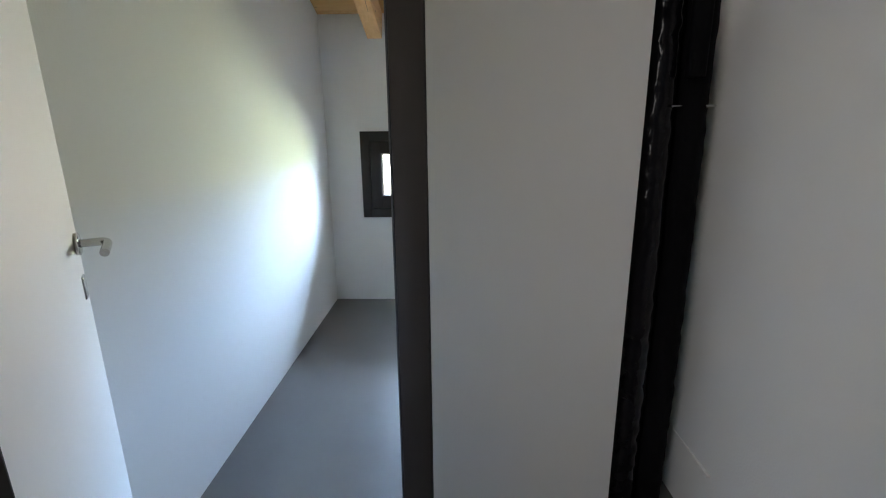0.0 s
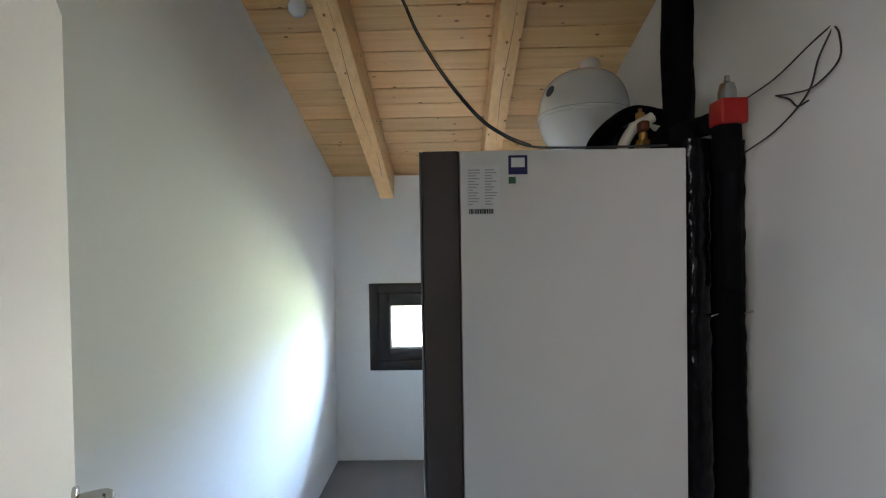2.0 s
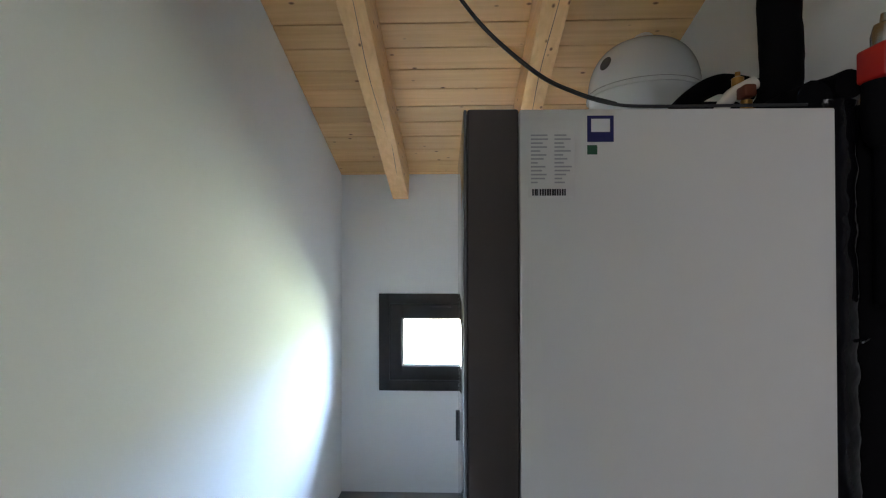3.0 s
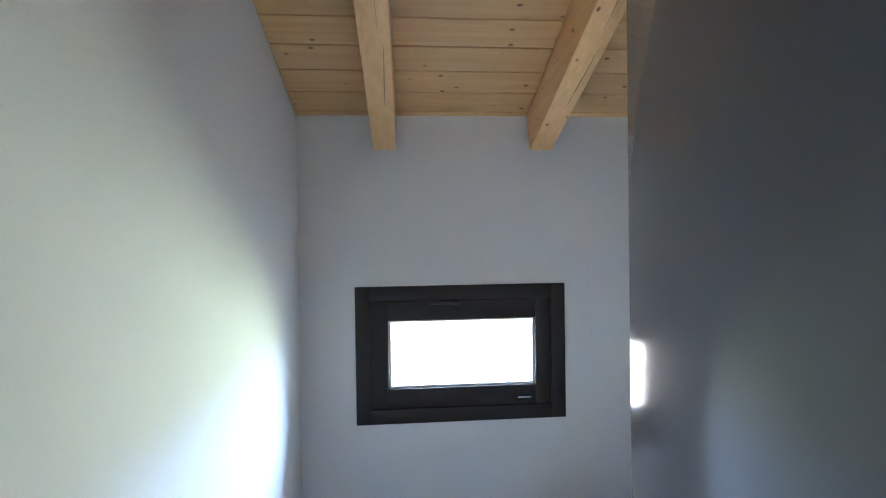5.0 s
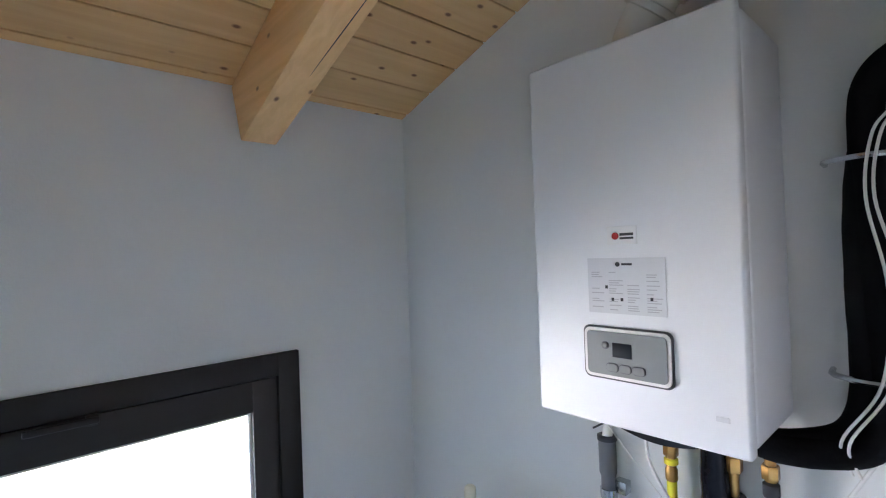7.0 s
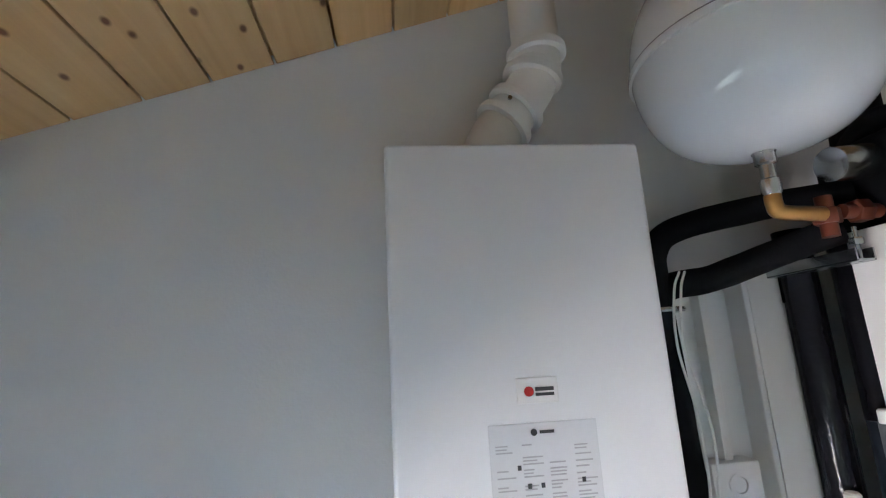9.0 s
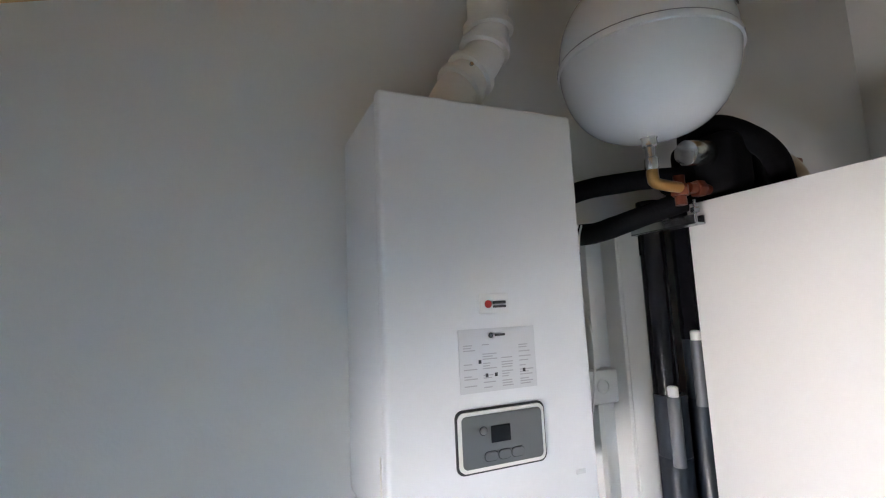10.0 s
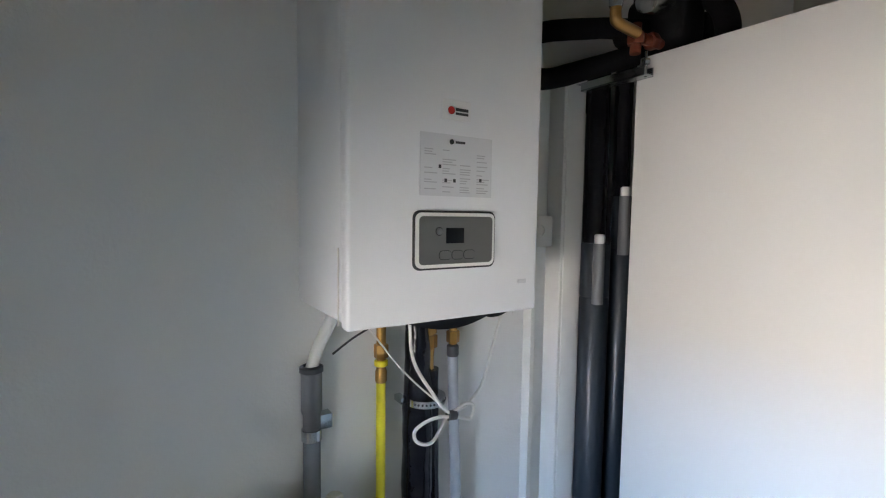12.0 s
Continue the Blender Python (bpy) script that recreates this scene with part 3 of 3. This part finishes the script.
part("lead", tube([(0, 0.1, 0.235), (0, 0.1, 0.2), (0, 0.091, 0.13), (0, 0.053, 0.065), (-0.004, 0.008, 0.008), (-0.002, -0.036, 0.018), (0.004, -0.062, 0.004), (0.004, -0.054, -0.022), (-0.002, -0.01, -0.006),
                   (-0.006, 0.046, 0.004), (-0.006, 0.088, -0.01), (-0.004, 0.083, -0.037), (-0.002, 0.046, -0.047), (0.002, 0.006, -0.004), (0.02, -0.06, 0.006), (0.06, -0.13, 0.03), (0.1, -0.19, 0.1), (0.12, -0.24, 0.19)], 0.0036, 10, 8), WHITEPL, cable)
part("tie", tube([(-0.003, 0.009, 0.001), (-0.003, -0.01, -0.001)], 0.0105, 12), DARKINK, cable, "black tie")
cable = thing("thin_white_wire", (0.66, 2.7, 1.1), "thin white wire hanging from the boiler to the tied cable", "cable")
part("wire", tube([(-0.02, 0.02, 0.12), (-0.02, 0.0, 0.09), (-0.01, -0.09, -0.02), (-0.012, -0.19, -0.115)], 0.0018, 8, 8), WHITEPL, cable)
cable = thing("black_sensor_wire", (0.70, 2.69, 1.18), "thin black wire hanging below the boiler", "cable")
part("wire", tube([(0, -0.09, 0.02), (-0.005, -0.03, 0.0), (-0.01, 0.02, -0.02), (-0.01, 0.06, -0.045)], 0.0022, 8, 6), DARKINK, cable)

# ---- pipes between boiler and tower ----
tr = tagged(link("cable_trunking", box((0.775, 1.98, 0), (0.835, 2.065, 1.76), 0.003), WHITEPL), "white plastic trunking up the wall", "trunking")
part("cover_edge", box((0.7715, 1.99, 0), (0.7745, 2.055, 1.76), 0.001), WHITEPL, tr)
bt = tagged(link("wall_batten", box((0.797, 2.13, 0), (0.835, 2.148, 1.74), 0.002), WHITEPL), "narrow white batten up the wall", "batten")
sk = thing("wall_socket", (wall_x(2.13) + 0.003, 2.14, 1.315), "white surface-mounted power socket on the wall", "socket")
part("housing", box((-0.05, -0.05, 0), (0, 0.05, 0.085), 0.005), WHITEPL, sk)
part("outlet", lathe([(0.02, 0), (0.021, 0.003), (0.015, 0.004), (0.014, 0.001)], (-0.0505, 0, 0.045), 24, (-1, 0, 0)), WHITEPL, sk, "round recessed outlet")

hp = thing("insulated_riser", (0.755, 2.272, 0), "thick black insulated pipes rising beside the boiler", "pipe")
part("riser", tube([(-0.1, 0.19, 1.23), (-0.06, 0.12, 1.197), (0.0, 0.03, 1.215), (0.01, 0.0, 1.3), (0.01, 0.0, 1.5), (0.008, -0.005, 1.66), (0, -0.03, 1.73), (-0.03, -0.11, 1.745), (-0.09, -0.24, 1.79), (-0.13, -0.30, 1.81)], 0.026, 18, 8, wobble=0.06), BLACK, hp)
part("riser", tube([(-0.12, 0.19, 1.23), (-0.07, 0.1, 1.192), (-0.012, 0.0, 1.205), (0.0, -0.025, 1.3), (0.0, -0.02, 1.5), (0.0, -0.012, 1.72), (0.0, -0.02, 1.81), (-0.02, -0.07, 1.85), (-0.08, -0.2, 1.87), (-0.13, -0.33, 1.88)], 0.025, 18, 8, wobble=0.06), BLACK, hp)
for z in (1.32, 1.69):
    part("strap", tube([(0.04, 0.05, z), (-0.005, 0.043, z), (-0.033, 0.0, z), (-0.025, -0.045, z), (0.03, -0.06, z)], 0.005, 6, 5), STEEL, hp, "perforated steel strap")
for dy, dx in ((0.0, 0.0), (-0.011, -0.004)):
    part("sensor_lead", tube([(-0.03, -0.045 + dy, 1.76), (-0.04 + dx, -0.022 + dy, 1.72), (-0.04 + dx, -0.012 + dy, 1.62), (-0.038 + dx, -0.034 + dy * 1.6, 1.47), (-0.04 + dx, -0.022 + dy, 1.32), (-0.05 + dx, 0.03 + dy, 1.22), (-0.03 + dx, 0.02 + dy, 1.16)], 0.0024, 8, 8), WHITEPL, hp, "pale sensor cable")

for (x, y, r, mat, cap_z) in ((0.75, 1.948, 0.041, DARKGREY, 1.325), (0.742, 1.845, 0.032, DARKGREY, 1.46)):
    rp = thing("riser_pipe", (x, y, 0), "dark grey insulated riser with a white end cap", "pipe", "risers behind the tower")
    part("sleeve", tube([(0, 0, 0), (0, 0, cap_z - 0.16), (0, 0, cap_z - 0.155), (0, 0, cap_z - 0.15), (0, 0, cap_z)], [r, r, r * 0.94, r, r], 24), mat, rp)
    part("cap", lathe([(0.011, 0), (0.0135, 0.003), (0.0135, 0.026), (0.01, 0.03)], (-r * 0.8, 0.026, cap_z - 0.004), 20), WHITEPL, rp, "white plastic end cap")
    part("upper", tube([(0.01, 0, cap_z), (0.01, 0, 1.84)], r * 0.8, 20), WRAP, rp, "black shiny upper insulation")
    part("thin_pipe", tube([(-r * 0.8, 0.026, cap_z - 0.17), (-r * 0.8, 0.026, cap_z)], 0.0155, 20, wobble=0.05), GREYPIPE, rp, "thin grey plastic pipe end")

for x, y, r, mat in ((0.635, 1.475, 0.05, WRAP), (0.742, 1.50, 0.048, BLACK), (0.705, 1.73, 0.045, BLACK)):
    rp = thing("wrapped_riser", (x, y, 0), "black foil-wrapped riser pipe behind the tower", "pipe", "risers behind the tower")
    pts = [(0.004 * math.sin(3 * z), 0, z) for z in np.linspace(0, 1.84, 200)]
    part("wrap", tube(pts, r, 22, wobble=0.11 if mat is WRAP else 0.08), mat, rp)
    part("clip", tube([(r * 0.5, -r * 0.95, 1.365), (0.02, -r - 0.002, 1.366), (min(wall_x(y) - x, r + 0.012), -r * 0.4, 1.368)], 0.0035, 6, 4), STEEL, rp, "thin steel wall clip")

# ---- fittings on top of the tower ----
mf = thing("pump_manifold", (0.66, 1.7, 1.803), "black insulated manifold with brass valves above the tower", "manifold")
part("header", tube([(-0.06, -0.24, 0.05), (-0.05, -0.1, 0.055), (-0.03, 0.1, 0.05), (-0.02, 0.28, 0.04)], 0.034, 18, 8, wobble=0.1), BLACK, mf)
part("header", tube([(0.04, -0.2, 0.09), (0.04, -0.05, 0.1), (0.03, 0.12, 0.09), (0.0, 0.28, 0.06)], 0.03, 18, 8, wobble=0.1), BLACK, mf)
part("pump_body", box((-0.14, 0.135, 0.02), (0.035, 0.24, 0.17), 0.03, 4), BLACK, mf, "black rounded pump housing")
part("arch", tube([(-0.2, 0.15, 0.0), (-0.185, 0.15, 0.09), (-0.12, 0.155, 0.17), (-0.04, 0.15, 0.215), (0.05, 0.12, 0.19)], 0.028, 16, 8, wobble=0.08), BLACK, mf, "black arched hose")
part("pale_bend", tube([(-0.15, -0.03, 0.0), (-0.145, -0.03, 0.06), (-0.11, -0.03, 0.12), (-0.05, -0.03, 0.155)], 0.017, 14, 8), FLUEWHITE, mf, "cream pipe bend")
for x, y, z, ax in ((-0.1, -0.08, 0.06, (0, 0, 1)), (-0.075, 0.27, 0.03, (0, 1, 0)), (-0.05, 0.02, 0.07, (1, 0, 0)), (-0.08, 0.34, 0.02, (0, 0, 1))):
    b = hexnut((x, y, z), 0.021, 0.026, ax)
    d = Vector(ax)
    add(b, tube([Vector((x, y, z)) - d * 0.035, Vector((x, y, z)) + d * 0.035], 0.013, 16))
    part("valve", b, COPPER if y > 0.2 else BRASS, mf, "tarnished brass valve")
part("valve_handle", box((-0.114, -0.1, 0.1), (-0.086, -0.06, 0.13), 0.006), COPPER, mf, "small dark copper-red valve handle")
part("motor", lathe([(0.02, 0), (0.029, 0.003), (0.031, 0.008), (0.031, 0.085), (0.027, 0.09)], (-0.1, 0.335, 0.105), 28, (0.12, -1, 0.12)), STEEL, mf, "grey steel motor cylinder")
part("valve_block", box((-0.13, 0.03, 0.0), (0.0, 0.115, 0.13), 0.018, 3), BLACK, mf, "black insulated valve block")
part("air_vent", lathe([(0.012, 0), (0.014, 0.02), (0.014, 0.05), (0.006, 0.055), (0.006, 0.065)], (-0.085, -0.02, 0.12), 16), BRASS, mf, "small brass air vent")

av = thing("zone_valve", (0.692, 1.40, 1.74), "red zone valve actuator with a steel cap", "valve")
part("actuator", box((-0.034, -0.03, 0.125), (0.034, 0.035, 0.19), 0.006, 3), RED, av, "red plastic actuator box")
part("cap", lathe([(0.022, 0.19), (0.022, 0.215), (0.017, 0.235), (0.008, 0.24), (0.006, 0.256), (0.001, 0.258)], (0.002, 0.01, 0), 20), STEEL, av, "dull steel cap")
part("body", lathe([(0.02, 0.0), (0.032, 0.02), (0.036, 0.06), (0.034, 0.125)], (0, 0.01, 0), 20), BLACK, av)
part("stem", tube([(0.01, 0.01, -0.3), (0.01, 0.01, 0.02)], 0.026, 16), BLACK, av, "black insulated stem")

vp = thing("insulated_pipe_upright", (0.735, 1.76, 1.85), "thick black insulated pipe running up through the ceiling", "pipe")
part("sleeve", tube([(-0.03, 0.04, 0.0), (-0.01, 0.02, 0.06), (0.0, 0.0, 0.16), (-0.005, 0, 0.35), (0.0, 0, 0.6), (0.0, 0, ceil_z(1.76) - 1.83)], 0.05, 22, 8, wobble=0.06), BLACK, vp)
part("shoulder", tube([(-0.09, 0.03, 0.0), (-0.05, 0.02, 0.05), (0.0, 0, 0.12)], 0.036, 18, 6, wobble=0.08), BLACK, vp)

br = thing("strut_bracket", (0.575, 1.99, 1.745), "galvanised strut bracket carrying the pipes", "bracket")
b = box((0, -0.018, 0), (XR - 0.562, 0.018, 0.004), 0.001)
box((0, -0.018, 0), (XR - 0.575, -0.015, 0.022), bm=b)
box((0, 0.015, 0), (XR - 0.575, 0.018, 0.022), bm=b)
part("channel", b, STEEL, br)
b = hexnut((0.01, 0.0, 0.035), 0.011, 0.012)
add(b, tube([(0.01, 0, 0.0), (0.01, 0, 0.06)], 0.004, 10))
part("bolt", b, STEEL, br, "threaded bolt with nut")
part("wall_plate", box((XR - 0.585, -0.03, -0.05), (XR - 0.575, 0.03, 0.02), 0.002), STEEL, br)

# expansion vessel
VR, VC = 0.186, (0.53, 2.168, 2.10)
ev = thing("expansion_vessel", VC, "glossy white round expansion vessel hanging above the pipes", "expansion vessel")
prof = []
for i in range(25):
    a = radians(-90 + 180 * i / 24)
    prof.append((VR * math.cos(a) ** 0.68 if math.cos(a) > 0 else 0.0, 0.178 * math.sin(a)))
part("shell", lathe(prof, (0, 0, 0), 56), TANK, ev)
part("seam", lathe([(VR - 0.004, -0.008), (VR + 0.004, -0.006), (VR + 0.005, 0), (VR + 0.004, 0.006), (VR - 0.004, 0.008)], (0, 0, -0.012), 56), TANK, ev, "rolled white seam")
part("seam_line", lathe([(VR - 0.002, -0.0035), (VR + 0.0022, -0.002), (VR - 0.002, -0.0005)], (0, 0, 0), 56), INK, ev, "thin dark seam line")
part("nipple", lathe([(0.013, -0.25), (0.015, -0.245), (0.015, -0.225), (0.011, -0.222), (0.011, -0.2), (0.016, -0.197), (0.016, -0.18), (0.022, -0.172)], (0.01, 0.0, 0), 18), STEEL, ev, "steel connection nipple")
part("elbow", tube([(0.01, 0, -0.245), (0.01, 0, -0.265), (0.012, -0.012, -0.278), (0.02, -0.09, -0.28)], 0.0125, 14, 6), BRASS, ev, "brass elbow")
part("top_valve", lathe([(0.024, 0.172), (0.022, 0.18), (0.008, 0.182), (0.007, 0.188)], (0, 0, 0), 16), BRASS, ev, "small brass charging valve")
part("label", lathe([(0.0235, 0), (0.0235, 0.0012)], (-0.155, -0.085, 0.075), 18, (-0.85, -0.45, 0.3)), DARKINK, ev, "round dark sticker")

# ---- cables and bulb ----
lc = thing("ceiling_cable", (-0.235, 2.0, 2.6), "black cable drooping from the ceiling over the tower", "cable")
o = Vector((-0.235, 2.0, 2.6))
z = CH + 0.006
pts = [Vector(p) - o for p in ((-0.235, 2.08, ceil_z(2.08)), (-0.203, 2.0, 2.495), (-0.146, 1.85, 2.32), (-0.056, 1.7, 2.12), (0.044, 1.52, 1.935), (0.11, 1.43, 1.858), (0.17, 1.375, z + 0.008), (0.25, 1.365, z), (0.4, 1.362, z - 0.001), (0.52, 1.372, z + 0.002))]
part("cable", tube(pts, 0.0032, 8, 8), DARKINK, lc)
pts = [p + Vector((0.006, 0.004, 0.003)) for p in pts[:7]]
part("cable", tube(pts, 0.0024, 8, 8), DARKINK, lc)

wr = thing("loose_wires", (XR, 1.2, 2.02), "loose dark wires from a small hole in the wall", "cable")
o = Vector((XR, 1.2, 2.02))
def wire(pts):
    part("wire", tube([Vector((-0.088, 0.272, 1.581)).lerp(Vector(p), 1.078) - o for p in pts], 0.0021, 8, 8), DARKINK, wr)
wire(((0.80, 1.213, 2.035), (0.785, 1.26, 2.01), (0.77, 1.36, 1.965), (0.72, 1.43, 1.92), (0.69, 1.44, 1.87)))
wire(((0.80, 1.213, 2.03), (0.785, 1.235, 1.97), (0.785, 1.27, 1.9), (0.78, 1.37, 1.84), (0.74, 1.46, 1.79)))
wire(((0.80, 1.21, 2.03), (0.79, 1.185, 2.0), (0.785, 1.18, 1.945), (0.78, 1.24, 1.91), (0.775, 1.3, 1.912), (0.775, 1.36, 1.925)))
wire(((0.775, 1.36, 1.925), (0.78, 1.32, 1.905), (0.785, 1.3, 1.882), (0.785, 1.265, 1.885)))

bl = thing("light_bulb", (-0.62, 2.0, ceil_z(2.0) - 0.02), "unlit round opal bulb hanging under the ceiling", "bulb")
part("globe", lathe([(0.012, 0.0), (0.014, -0.02), (0.03, -0.04), (0.037, -0.06), (0.033, -0.082), (0.02, -0.095), (0.0, -0.098)], (0, 0, -0.03), 24), BULBWHITE, bl)
part("holder", lathe([(0.02, 0.03), (0.02, -0.01), (0.015, -0.035)], (0, 0, 0), 20), WHITEPL, bl, "white lamp holder")

ln = tagged(link("wall_rail", box((0.852, 1.335, 0.242), (0.872, 1.61, 0.25), 0.001), WHITEPL), "thin pale strip fixed low on the wall", "strip")

# ---- chair with a bag ----
ch = thing("chair", (0.61, 2.745, 0), "cream painted wooden chair with a slatted back", "chair")
CWD = 0.395
for y in (0.018, CWD - 0.018):
    part("back_post", tube([(0.03, y, 0), (0.02, y, 0.42), (0.02, y, 0.5), (0.035, y, 0.87), (0.036, y, 0.885), (0.0365, y, 0.89)], [0.019, 0.021, 0.02, 0.0175, 0.0165, 0.012], 14), CREAM, ch)
    part("front_leg", tube([(-0.36, y - 0.01 if y < 0.1 else y + 0.01, 0), (-0.355, y, 0.43)], [0.015, 0.021], 14), CREAM, ch)
b = bmesh.new()
n = 14
for lo, hi in ((0.024, 0.042),):
    fr = []
    for x in (lo, hi):
        up = [b.verts.new((x, 0.018 + (CWD - 0.036) * i / n, 0.832 + 0.03 * math.sin(math.pi * i / n))) for i in range(n + 1)]
        dn = [b.verts.new((x, 0.018 + (CWD - 0.036) * i / n, 0.762 + 0.02 * math.sin(math.pi * i / n))) for i in range(n + 1)]
        fr.append((up, dn))
    for i in range(n):
        (u0, d0), (u1, d1) = fr
        b.faces.new((u0[i], u0[i + 1], d0[i + 1], d0[i]))
        b.faces.new((u1[i], d1[i], d1[i + 1], u1[i + 1]))
        b.faces.new((u0[i], u1[i], u1[i + 1], u0[i + 1]))
        b.faces.new((d0[i], d0[i + 1], d1[i + 1], d1[i]))
    for i in (0, n):
        b.faces.new((u0[i], d0[i], d1[i], u1[i]))
part("top_rail", b, CREAM, ch, "curved cream top rail")
part("lower_rail", box((0.018, 0.018, 0.60), (0.034, CWD - 0.018, 0.635), 0.004), CREAM, ch)
for k in range(5):
    y = 0.018 + (CWD - 0.036) * (k + 1) / 6
    part("slat", tube([(0.026, y, 0.625), (0.022, y, 0.7), (0.033, y, 0.785)], 0.0065, 10, 4), CREAM, ch)
part("seat", box((-0.39, -0.015, 0.43), (0.03, CWD + 0.015, 0.455), 0.01, 3), CREAM, ch)
for y in (0.018, CWD - 0.018):
    part("stretcher", tube([(-0.355, y, 0.2), (0.025, y, 0.2)], 0.009, 10), CREAM, ch)
bag = thing("tool_bag", (0.64, 2.99, 0), "black fabric bag standing behind the chair", "bag")
part("body", box((0.0, 0.0, 0.0), (0.12, 0.33, 0.57), 0.03, 3), CLOTH, bag)
part("flap", tube([(0.065, 0.27, 0.53), (0.06, 0.3, 0.575), (0.05, 0.33, 0.59), (0.05, 0.35, 0.57), (0.05, 0.35, 0.48)], 0.024, 12, 5), CLOTH, bag)

# ---- floor ----
structure("floor", box((-1.6, HB - 0.2, -0.15), (1.6, YF + 0.2, 0)), FLOOR, "smooth grey trowelled resin floor with cloudy tone", "floor")
